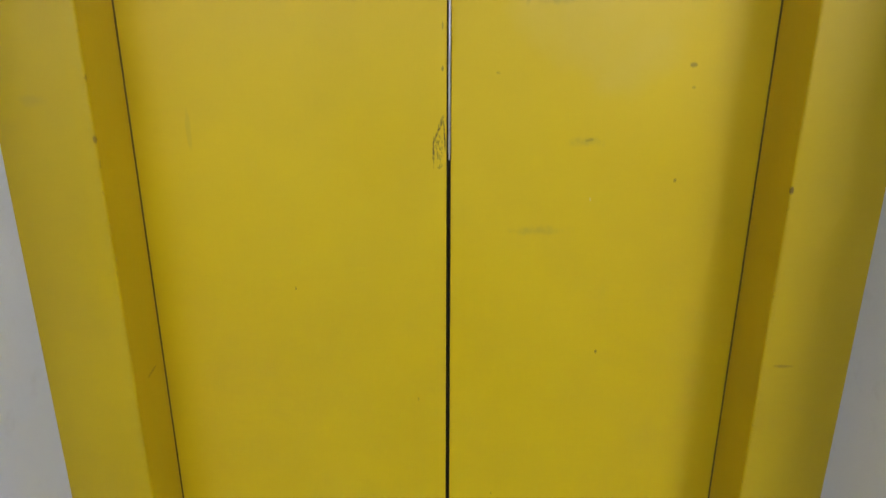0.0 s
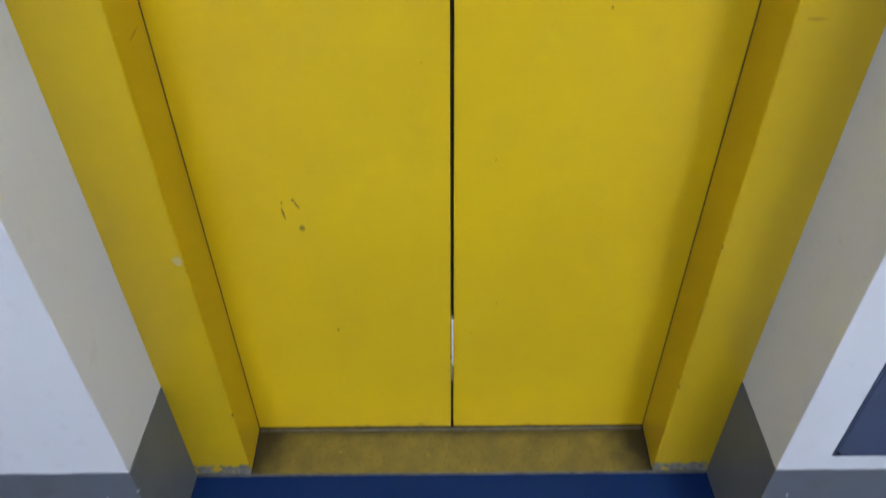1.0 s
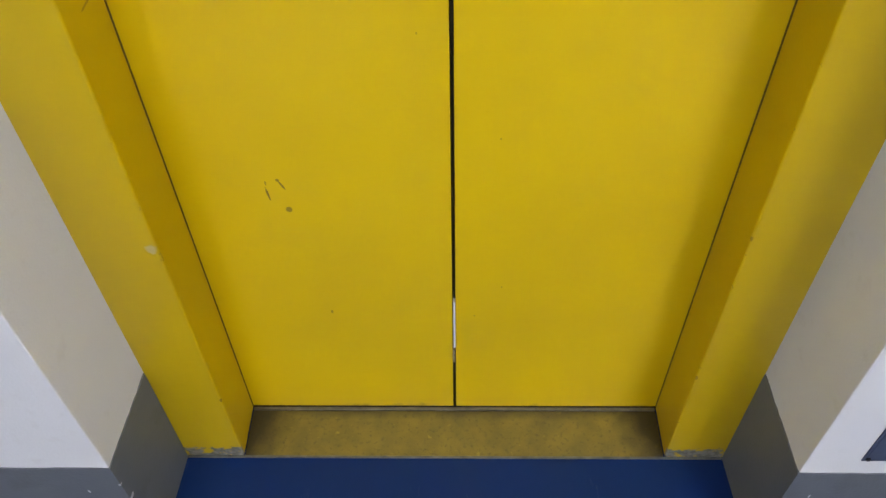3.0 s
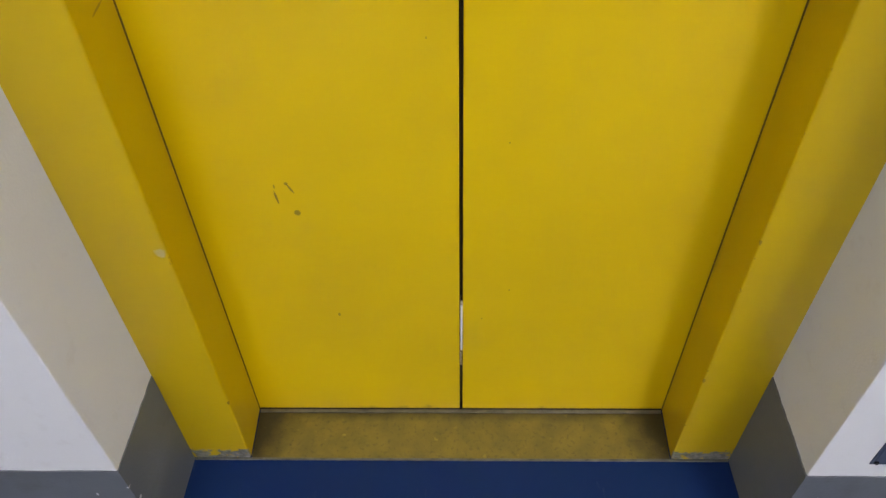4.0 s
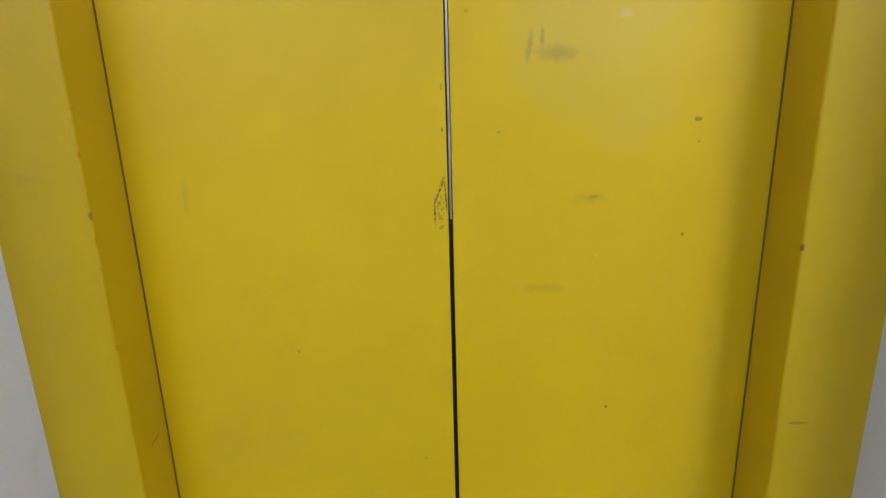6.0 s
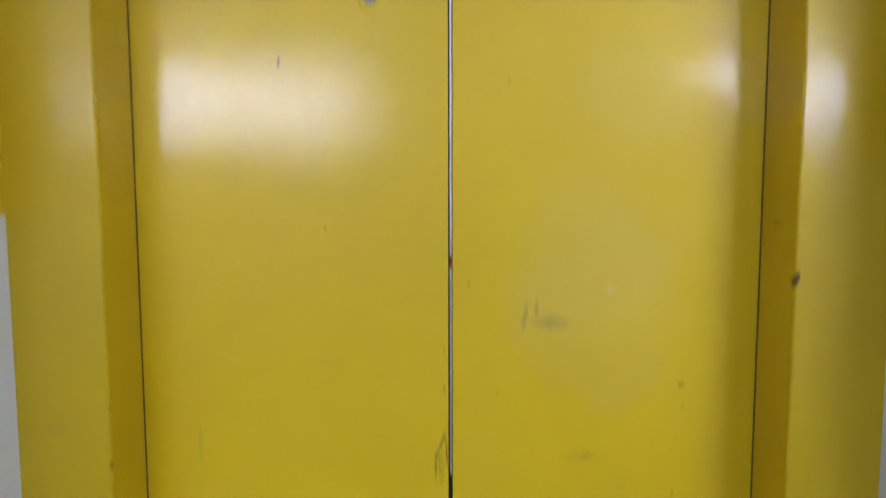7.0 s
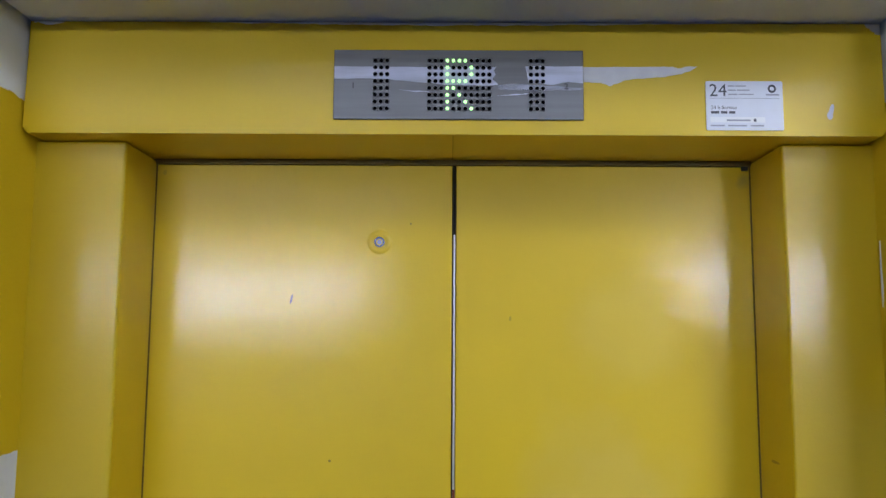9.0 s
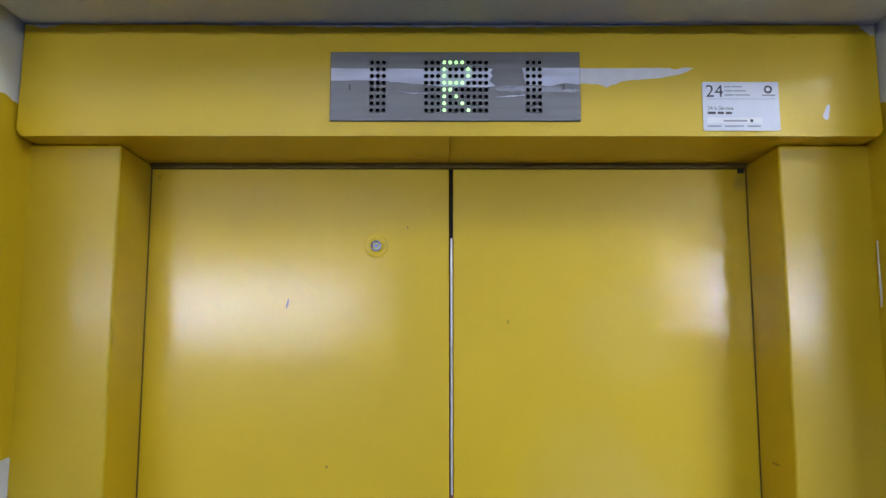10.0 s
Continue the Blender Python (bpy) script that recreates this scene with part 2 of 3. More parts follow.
post_left_stains = [
    (BROWN, 0.6, (-0.402, 0.945, 0.010, 0.0020), dict(cy=-0.045, ry=0.020, wobble=0.3, scale=90)),
    ((0.62, 0.60, 0.45), 0.45, (-0.413, 0.600, 0.0085, 0.010), dict(cy=POST_Y, wobble=0.35, scale=90)),
    (BROWN, 0.8, (-0.404, 0.202, 0.0025, 0.006), dict(cy=POST_Y, ry=0.004, wobble=0.4, scale=120)),
    (BROWN, 0.7, (-0.404, 1.285, 0.0025, 0.006), dict(cy=POST_Y, wobble=0.4, scale=120)),
    (FAINT, 0.22, (-0.47, 1.33, 0.02, 0.008), dict(cy=POST_Y, wobble=0.5, scale=70, soft=0.8)),
]
post_right_stains_sheen = [
    # the right leaf's two painted sheen blobs again
    (PALE, 0.11, (0.190, 1.490, 0.145, 0.150), dict(wobble=0.42, scale=7, soft=0.6)),
    (PALE, 0.08, (0.230, 1.730, 0.090, 0.090), dict(wobble=0.22, scale=11, soft=0.5)),
    (BROWN, 0.6, (0.402, 1.570, 0.010, 0.0022), dict(cy=-0.052, ry=0.016, wobble=0.3, scale=90)),
    (DIRT, 0.9, (0.4045, 1.507, 0.0038, 0.010), dict(cy=POST_Y, ry=0.012, wobble=0.3, scale=110, soft=0.2, lean=-0.3)),
    (BROWN, 0.9, (0.404, 1.225, 0.003, 0.005), dict(cy=POST_Y, wobble=0.3, scale=120)),
    (BROWN, 0.6, (0.404, 0.278, 0.0025, 0.007), dict(cy=POST_Y, ry=0.004, wobble=0.4, scale=120)),
    (BROWN, 0.6, (0.404, 0.62, 0.002, 0.006), dict(cy=POST_Y, wobble=0.4, scale=120)),
    (BROWN, 0.5, (0.43, 0.99, 0.014, 0.0022), dict(cy=POST_Y, wobble=0.2, scale=100, lean=0.0)),
]
# tone lifts the leaves and dims the posts: uneven light put into the colour
LEAF_LEFT = yellow_paint("lifted yellow enamel on left leaf", left_stains, matte=0.35, kicked=True, tone=1.13, gloss=0.80)
LEAF_RIGHT = yellow_paint("lifted yellow enamel on right leaf", right_stains_sheen, matte=0.1, kicked=True, rubbed=(0.20, 1.60, 0.24, 0.23), tone=1.13, gloss=0.55)
POST_LEFT = yellow_paint("dimmed yellow enamel on left post", post_left_stains, 0.3, worn=True, tone=0.86, gloss=0.30)
POST_RIGHT = yellow_paint("dimmed yellow enamel on right post", post_right_stains_sheen, 0.3, worn=True, tone=0.86, gloss=0.52)
HEADER = yellow_paint("yellow enamel on header", [
    (WHITE_BARE, 1.0, (0.4475, 1.990, 0.0030, 0.0095), dict(wobble=0.10, scale=90, soft=0.12, lean=-0.25)),
    (WHITE_BARE, 1.0, (0.4460, 1.985, 0.0036, 0.0052), dict(wobble=0.10, scale=90, soft=0.12)),
    (WHITE_BARE, 1.0, (0.520, 2.094, 0.030, 0.010), dict(wobble=0.35, scale=70, soft=0.1)),
    (WHITE_BARE, 1.0, (-0.49, 2.098, 0.020, 0.004), dict(wobble=0.35, scale=70, soft=0.1)),
], 0.3, ragged_top=True, tone=1.0, gloss=0.4)


def wall_paint(name, yellow_from=None, yellow_to=None):
    """White emulsion on plaster; the niche's upper cheeks are brushed over in yellow."""
    m = Mat(name, 0.6)
    col = m.mix(m.ramp(m.noise(1.8, 4), 0.3, 0.7), (0.78, 0.80, 0.805), (0.725, 0.745, 0.75))
    col = m.mix(m.math("MULTIPLY", m.ramp(m.noise(28, 5), 0.60, 0.78), 0.25), col, (0.55, 0.53, 0.50))
    if yellow_from:
        edge = m.math("MULTIPLY", m.math("SUBTRACT", m.noise(38, 4), 0.5), 0.012)
        zz = m.math("ADD", m.z, edge)
        inside = m.math("MULTIPLY", m.ramp(zz, yellow_from - 0.0006, yellow_from + 0.0006), m.ramp(zz, yellow_to + 0.0006, yellow_to - 0.0006))
        inside = m.math("MULTIPLY", inside, m.ramp(m.y, WALL_Y + 0.004, WALL_Y + 0.006))
        inside = m.math("MULTIPLY", inside, m.ramp(m.math("ABSOLUTE", m.x), 0.60, 0.59))
        col = m.mix(inside, col, YELLOW_B)
    m.bump(m.math("ADD", m.noise(240, 3), m.math("MULTIPLY", m.noise(14, 3), 2.0)), 0.25, 0.002)
    return m.done(col)


WHITE_WALL = wall_paint("white emulsion on plaster")
CHEEK_LEFT = wall_paint("white emulsion with yellow cheek", 1.584, 2.003)
CHEEK_RIGHT = wall_paint("white emulsion with yellow brushed cheek", 1.640, 2.000)


# white chips knocked out of the grey base: x, z and half sizes
CHIPS = [(0.562, 0.209, 0.0016, 0.006), (0.565, 0.185, 0.0018, 0.0045), (0.567, 0.172, 0.0016, 0.0022), (0.623, 0.170, 0.0022, 0.0024),
         (0.666, 0.183, 0.0022, 0.0022), (0.721, 0.167, 0.0025, 0.0025), (0.712, 0.144, 0.0028, 0.0022), (0.560, 0.136, 0.002, 0.002), (0.526, 0.182, 0.002, 0.005),
         (-0.579, 0.214, 0.0020, 0.005), (-0.630, 0.183, 0.0025, 0.0022), (-0.5225, 0.238, 0.0022, 0.003), (-0.5210, 0.185, 0.0016, 0.005), (-0.5180, 0.196, 0.001, 0.003)]


def base_paint():
    m = Mat("grey oil paint", 0.42)
    col = m.mix(m.ramp(m.noise(5, 4), 0.3, 0.7), (0.146, 0.162, 0.179), (0.123, 0.137, 0.151))
    for cx, cz, rx, rz in CHIPS:
        col = m.mix(m.spot(cx, cz, rx, rz, wobble=0.3, scale=110, soft=0.2, cy=WALL_Y, ry=0.02), col, (0.70, 0.70, 0.72))
    col = m.mix(m.math("MULTIPLY", m.ramp(m.noise(11, 5, seed=2), 0.58, 0.75), 0.5), col, (0.09, 0.09, 0.09))
    m.bump(m.math("ADD", m.noise(200, 3), m.math("MULTIPLY", m.noise(16, 3), 2.0)), 0.2, 0.002)
    return m.done(col)


def floor_paint():
    m = Mat("blue vinyl floor", 0.38)
    col = m.mix(m.ramp(m.noise(7, 5), 0.3, 0.7), (0.005, 0.025, 0.122), (0.006, 0.029, 0.112))
    col = m.mix(m.math("MULTIPLY", m.ramp(m.noise(14, 5, stretch=(3, 1, 1)), 0.66, 0.80), 0.5), col, (0.06, 0.09, 0.17))
    m.b.inputs["Specular IOR Level"].default_value = 0.15
    m.bump(m.noise(300, 3), 0.12, 0.001)
    return m.done(col)


def sill_paint():
    m = Mat("worn sill paint", 0.45)
    col = m.mix(m.ramp(m.noise(16, 5), 0.35, 0.68), (0.268, 0.202, 0.034), (0.172, 0.131, 0.030))
    col = m.mix(m.math("MULTIPLY", m.ramp(m.noise(120, 4), 0.55, 0.72), 0.7), col, (0.11, 0.085, 0.03))
    col = m.mix(m.math("MULTIPLY", m.ramp(m.noise(55, 3, seed=4), 0.66, 0.75), 0.6), col, (0.42, 0.32, 0.05))
    # black grime trodden into the two ends and along the track
    ends = m.ramp(m.math("ADD", m.math("ADD", m.math("ABSOLUTE", m.x), m.math("MULTIPLY", m.math("SUBTRACT", m.y, POST_Y), 0.40)), m.math("MULTIPLY", m.noise(30, 4, seed=8), 0.06)), 0.360, 0.432)
    track = m.ramp(m.math("ADD", m.y, m.math("MULTIPLY", m.noise(40, 4, seed=9), 0.016)), -0.022, 0.004)
    col = m.mix(m.math("MULTIPLY", m.math("MAXIMUM", ends, track), 0.85), col, (0.020, 0.018, 0.014))
    m.bump(m.math("ADD", m.noise(260, 4), m.math("MULTIPLY", m.noise(40, 3), 1.5)), 0.35, 0.002)
    return m.done(col)


def plain(name, colour, rough=0.5, metal=0.0, vary=0.12, scale=60, stretch=(1, 1, 1)):
    m = Mat(name, rough, metal)
    dark = tuple(c * (1 - vary) for c in colour)
    col = m.mix(m.ramp(m.noise(scale, 3, stretch=stretch), 0.3, 0.7), colour, dark)
    m.bump(m.noise(scale * 5, 2, stretch=stretch), 0.08, 0.0005)
    return m.done(col)


def glow(name, colour, strength):
    m = Mat(name, 0.4)
    m.b.inputs["Emission Color"].default_value = (*colour, 1)
    m.b.inputs["Emission Strength"].default_value = strength
    return m.done(colour)


def tape_film(name, thin, thick):
    m = Mat(name, 0.22)
    crease = m.ramp(m.noise(30, 4, stretch=(0.22, 1, 1.8)), 0.36, 0.60)
    m.put(m.b.inputs["Alpha"], m.ramp(crease, 0, 1, thin, thick))
    m.bump(m.noise(60, 3, stretch=(0.3, 1, 2)), 0.35, 0.002)
    return m.done((0.80, 0.83, 1.0))


BASE, FLOOR, SILL = base_paint(), floor_paint(), sill_paint()
STEEL = plain("brushed steel", (0.185, 0.187, 0.198), 0.42, 1.0, 0.15, 30, (0.2, 1, 6))
BRIGHT_STEEL = plain("bright steel", (0.80, 0.82, 0.88), 0.42, 1.0, 0.1, 40, (6, 1, 0.3))
CHROME = plain("chrome", (0.13, 0.15, 0.22), 0.25, 1.0)
CORE = plain("bright lock core", (0.22, 0.25, 0.34), 0.3, 1.0)
RUBBER = plain("black rubber", (0.012, 0.012, 0.012), 0.6)
GAP_SHADE = plain("brown gap shade", (0.15, 0.098, 0.012), 0.7)
RIM = plain("bright hole rim", (0.34, 0.35, 0.38), 0.35, 1.0)
HOLE = plain("hole shade", (0.003, 0.003, 0.004), 1.0)
HOLE.node_tree.nodes["Principled BSDF"].inputs["Specular IOR Level"].default_value = 0.0
LED = glow("lit green diode", (0.50, 1.0, 0.36), 1.5)
CARD = plain("white plastic card", (0.74, 0.76, 0.84), 0.32, 0.0, 0.04)
CARD_STRIP = plain("bright white strip", (0.86, 0.87, 0.90), 0.3, 0.0, 0.03)
INK = plain("black ink", (0.05, 0.052, 0.07), 0.4)
INK_SOFT = plain("grey ink", (0.34, 0.35, 0.41), 0.4)
PANEL = plain("slate blue enamel", (0.068, 0.090, 0.145), 0.4, 0.0, 0.12, 9)
PANEL_RIM = plain("dark blue rim", (0.055, 0.072, 0.118), 0.45)
BARE = plain("bare white primer", WHITE_BARE, 0.5, 0.0, 0.10, 70)
TAPE, TAPE_THIN = tape_film("milky clear tape", 0.55, 0.80), tape_film("thin clear tape", 0.02, 0.30)
LAMP_BODY = plain("white sheet steel", (0.75, 0.75, 0.75), 0.4)
DIFFUSER_L = glow("lit diffuser", LAMP_COLOUR, LAMP_LEFT)
DIFFUSER_E = glow("lit ceiling diffuser east", LAMP_COLOUR, LAMP_EAST)
FILL_W = glow("added west fill diffuser", LAMP_COLOUR, LAMP_WEST_FILL)
DIFFUSER_B = glow("lit lobby diffuser", LAMP_COLOUR, LAMP_LOBBY)
DIFFUSER_R = glow("lit diffuser east", LAMP_COLOUR, LAMP_RIGHT)
JOINT = plain("dark joint", (0.44, 0.30, 0.01), 0.6)


# ---- the hall ----
def structure(name, bm, material, label, category="wall"):
    return tagged(obj(name, bm, material), label, category, kind="structure")


def niche_wall(side, name, material):
    """The hall wall beside the niche, with the niche's slightly splayed cheek."""
    far = HALL_W if side < 0 else HALL_E
    plan = [(far, WALL_Y), (side * WALL_X, WALL_Y), (side * (POST_X + 0.001), POST_Y), (side * (POST_X + 0.001), 0.25), (far, 0.25)]
    bm = bmesh.new()
    low = [bm.verts.new((x, y, -0.002)) for x, y in plan]
    top = [bm.verts.new((x, y, CEIL)) for x, y in plan]
    bm.faces.new(low[::-1])
    bm.faces.new(top)
    for i in range(len(plan)):
        bm.faces.new((low[i], low[(i + 1) % 5], top[(i + 1) % 5], top[i]))
    corner = [e for e in bm.edges if all(abs(v.co.x - side * WALL_X) < 1e-4 and abs(v.co.y - WALL_Y) < 1e-4 for v in e.verts)]
    bmesh.ops.bevel(bm, geom=corner, offset=0.002, segments=3, affect="EDGES", profile=0.5)
    return structure(name, bm, material, "white plastered wall beside the lift, cheek brushed yellow above")


def base_band(side, name):
    """The grey oil-painted base that runs along the wall and round the niche's corner."""
    far = HALL_W if side < 0 else HALL_E
    o = 0.002
    face = [(far, WALL_Y - o), (side * (WALL_X - o), WALL_Y - o), (side * (POST_X - o + 0.001), POST_Y - 0.0015)]
    back = [(side * (POST_X + 0.004), POST_Y - 0.0015), (side * (WALL_X + 0.003), WALL_Y + 0.003), (far, WALL_Y + 0.003)]
    rnd = random.Random(side + 5)
    plan = []
    for (xa, ya), (xb, yb) in zip(face, face[1:]):
        n = 150 if abs(xb - xa) > 1 else 14
        plan += [(xa + (xb - xa) * i / n, ya + (yb - ya) * i / n) for i in range(n)]
    plan.append(face[-1])
    bm = bmesh.new()
    lo = [bm.verts.new((x, y, 0.0)) for x, y in plan]
    drop = -0.006 if side > 0 else 0.0
    hi = [bm.verts.new((x, y, BASE_Z + drop * min(1.0, (POST_Y - y) / (POST_Y - WALL_Y)) + rnd.uniform(-0.0012, 0.0012))) for x, y in plan]
    push = 0.006
    hb = [bm.verts.new((v.co.x + (push * side if abs(v.co.x) < abs(WALL_X) else 0), v.co.y + (push if abs(v.co.x) >= WALL_X - 0.003 else 0), v.co.z)) for v in hi]
    for i in range(len(plan) - 1):
        bm.faces.new((lo[i], lo[i + 1], hi[i + 1], hi[i]))
        bm.faces.new((hi[i], hi[i + 1], hb[i + 1], hb[i]))
    return structure(name, bm, BASE, "grey oil-painted wall base, scuffed and chipped to white", "baseboard")


wall_left = niche_wall(-1, "wall_north_left", CHEEK_LEFT)
wall_right = niche_wall(1, "wall_north_right", CHEEK_RIGHT)
base_band(-1, "baseboard_left")
base_band(1, "baseboard_right")
structure("wall_north_lintel", box(-WALL_X + 0.0015, WALL_X - 0.0015, WALL_Y, WALL_Y + 0.02, 2.086, CEIL), WHITE_WALL, "white plastered lintel over the lift niche")
structure("ceiling_niche", box(-POST_X, POST_X, WALL_Y + 0.022, 0.25, HEAD_Z + 0.001, CEIL - 0.002), WHITE_WALL, "white soffit of the lift niche", "ceiling")
structure("wall_shaft", box(-POST_X, POST_X, 0.20, 0.25, 0.002, HEAD_Z), plain("shaft concrete", (0.12, 0.12, 0.12), 0.8), "dark concrete wall of the lift shaft")
# unseen walls, darker than the visible white one to cut bounced light
HALL_WALL = plain("grey for unseen walls", (0.30, 0.30, 0.30), 0.6, 0.0, 0.08, 3)
structure("wall_west", box(HALL_W - 0.1, HALL_W, HALL_S, WALL_Y, 0, CEIL), HALL_WALL, "plain unseen hall wall, greyed to cut bounce")
structure("wall_east", box(HALL_E, HALL_E + 0.1, HALL_S, WALL_Y, 0, CEIL), HALL_WALL, "plain unseen wall of the hall, greyed to cut bounce")
structure("wall_south", box(HALL_W - 0.1, HALL_E + 0.1, HALL_S - 0.1, HALL_S, 0, CEIL), HALL_WALL, "plain unseen wall of the hall, greyed to cut bounce")
structure("ceiling", box(HALL_W - 0.1, HALL_E + 0.1, HALL_S - 0.1, 0.25, CEIL, CEIL + 0.1), WHITE_WALL, "plain white hall ceiling", "ceiling")
structure("floor", box(HALL_W - 0.1, HALL_E + 0.1, HALL_S - 0.1, 0.25, -0.10, -0.003), FLOOR, "dark blue vinyl floor, lightly scuffed", "floor")


# ---- lamps on the far wall of the hall ----
def wall_lamp(x0, x1, z, material):
    lamp = thing("wall_lamp", ((x0 + x1) / 2, HALL_S, z), "long white fluorescent lamp on the hall wall, lit", "lamp", "lamps in the hall")
    part("housing", box(x0 - 0.02, x1 + 0.02, HALL_S, HALL_S + 0.05, z - 0.08, z + 0.08, 0.006), LAMP_BODY, lamp)
    part("diffuser", box(x0, x1, HALL_S + 0.052, HALL_S + 0.11, z - 0.07, z + 0.07, 0.02, 3), material, lamp, "glowing white diffuser")
    for x in (x0 - 0.012, x1 + 0.001):
        part("end_cap", box(x, x + 0.011, HALL_S + 0.05, HALL_S + 0.112, z - 0.075, z + 0.075, 0.004), LAMP_BODY, lamp)


def ceiling_lamp(x0, x1, y0, y1, material):
    """A fluorescent batten under the ceiling, with its caps on the two short ends."""
    lamp = thing("ceiling_lamp", ((x0 + x1) / 2, (y0 + y1) / 2, CEIL), "long white fluorescent lamp on the hall ceiling, unseen, lit", "lamp", "lamps in the hall")
    part("housing", box(x0 - 0.01, x1 + 0.01, y0 - 0.01, y1 + 0.01, CEIL - 0.05, CEIL, 0.006), LAMP_BODY, lamp)
    part("diffuser", box(x0, x1, y0, y1, CEIL - 0.11, CEIL - 0.052, 0.02, 3), material, lamp, "glowing white diffuser")
    for k in (0, 1):
        if x1 - x0 > y1 - y0:
            x = (x0 - 0.012, x1 + 0.001)[k]
            cap = box(x, x + 0.011, y0 - 0.005, y1 + 0.005, CEIL - 0.112, CEIL - 0.05, 0.004)
        else:
            y = (y0 - 0.012, y1 + 0.001)[k]
            cap = box(x0 - 0.005, x1 + 0.005, y, y + 0.011, CEIL - 0.112, CEIL - 0.05, 0.004)
        part("end_cap", cap, LAMP_BODY, lamp)


ceiling_lamp(1.12, 1.28, -1.65, -1.05, DIFFUSER_E)
# added weak fill lamp, mirrored from the east one to shade the left leaf's edge
ceiling_lamp(-1.28, -1.12, -1.65, -1.05, FILL_W)
ceiling_lamp(-0.80, 0.60, -2.35, -2.19, DIFFUSER_B)
wall_lamp(-2.45, -0.60, 2.06, DIFFUSER_L)
wall_lamp(1.58, 2.60, 2.08, DIFFUSER_R)

# ---- lift portal: posts and header ----
portal = thing("lift_door_frame", (0, POST_Y, 0), "yellow enamelled steel lift door frame, chipped and worn at the foot", "door frame")
BACK, HEAD_BACK = -0.0014, -0.0105
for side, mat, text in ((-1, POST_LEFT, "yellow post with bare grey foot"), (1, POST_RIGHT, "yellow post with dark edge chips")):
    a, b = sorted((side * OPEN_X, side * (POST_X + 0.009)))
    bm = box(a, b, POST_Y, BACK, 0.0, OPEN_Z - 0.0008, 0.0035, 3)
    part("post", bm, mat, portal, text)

r, n = 0.007, 5
corner_l = [(-POST_X + r - r * math.cos(i * math.pi / 2 / n), OPEN_Z + r - r * math.sin(i * math.pi / 2 / n)) for i in range(n + 1)]
corner_r = [(-x, z) for x, z in corner_l[::-1]]
head_outline = corner_l + corner_r + [(POST_X, HEAD_Z), (-POST_X, HEAD_Z)]
header = part("header", slab(head_outline, HEAD_Y, HEAD_BACK, 0.004, 3), HEADER, portal, "yellow header box with ragged painted top edge")
part("joint", box(-0.0008, 0.0008, HEAD_Y + 0.006, HEAD_BACK - 0.002, OPEN_Z - 0.0006, OPEN_Z + 0.004), JOINT, header)
# primer laid bare where tape was torn off
rnd = random.Random(3)
torn = [(0.1550, 2.0430), (0.200, 2.0432), (0.245, 2.0436), (0.262, 2.0438), (0.268, 2.0415), (0.276, 2.0436), (0.291, 2.0440), (0.282, 2.0385), (0.268, 2.0345),
        (0.252, 2.0312), (0.236, 2.0300), (0.220, 2.0290), (0.204, 2.0268), (0.194, 2.0228), (0.186, 2.0195), (0.180, 2.0222), (0.172, 2.0238), (0.1550, 2.0245)]
fine = []
for (xa, za), (xb, zb) in zip(torn, torn[1:] + torn[:1]):
    fine += [(xa + (xb - xa) * k / 3, za + (zb - za) * k / 3 + (rnd.uniform(-0.0006, 0.0006) if k else 0)) for k in range(3)]
part("bare_patch", slab(fine, HEAD_Y - 0.0006, HEAD_Y + 0.001), BARE, header, "white primer showing where tape was torn off")
# a sliver of white left along the brushed cheek
bm = bmesh.new()
sliver = [(-0.1150, 1.760), (-0.1168, 1.768), (-0.1175, 1.785), (-0.1162, 1.805), (-0.1158, 1.840), (-0.1148, 1.800)]
near = [bm.verts.new((POST_X - 0.0001, y, z)) for y, z in sliver]
deep = [bm.verts.new((POST_X + 0.004, y, z)) for y, z in sliver]
bm.faces.new(near)
for k in range(len(sliver)):
    bm.faces.new((near[k], deep[k], deep[(k + 1) % len(sliver)], near[(k + 1) % len(sliver)]))
part("bare_patch", bm, BARE, wall_right, "sliver of white left unpainted")

# ---- the two sliding leaves ----
door = tagged(thing("lift_door", (0, 0.015, 0), "closed yellow two-leaf sliding lift door, scratched", "door"), kind="structure")
for side, mat in ((-1, LEAF_LEFT), (1, LEAF_RIGHT)):
    a, b = sorted((SEAM_X + side * 0.0027, side * 0.47))
    part("leaf", box(a, b, 0.0, 0.032, 0.0025, 2.0, 0.0015, 2), mat, door, "scratched yellow enamelled leaf")
leaf_l, leaf_r = [o for o in door.children][:2]
SCRAPED = plain("scraped paint", (0.50, 0.42, 0.28), 0.5, 0.0, 0.75, 220)
RED = plain("red paint", (0.24, 0.055, 0.035), 0.5)


def edge(x0, x1, y0, y1, z0, z1, mat, leaf, name, text):
    part(name, box(SEAM_X + x0, SEAM_X + x1, y0, y1, z0, z1, min(0.0004, (x1 - x0) / 4), 1), mat, leaf, text)


edge(-0.0008, 0.0018, 0.0030, 0.024, 1.238, 1.860, BRIGHT_STEEL, leaf_r, "edge_strip", "bright steel closing edge")
edge(-0.0026, -0.0009, 0.010, 0.026, 0.342, 1.998, RUBBER, leaf_l, "seal", "black strip in the seam")
# black above and below the steel paints its dark reflections of ceiling and floor
edge(0.0000, 0.0026, 0.011, 0.025, 1.861, 1.998, RUBBER, leaf_r, "seal", "black strip in the seam")
edge(-0.0002, 0.0026, 0.010, 0.024, 0.341, 1.2375, RUBBER, leaf_r, "edge_strip", "black closing edge, painted as a dark reflection")
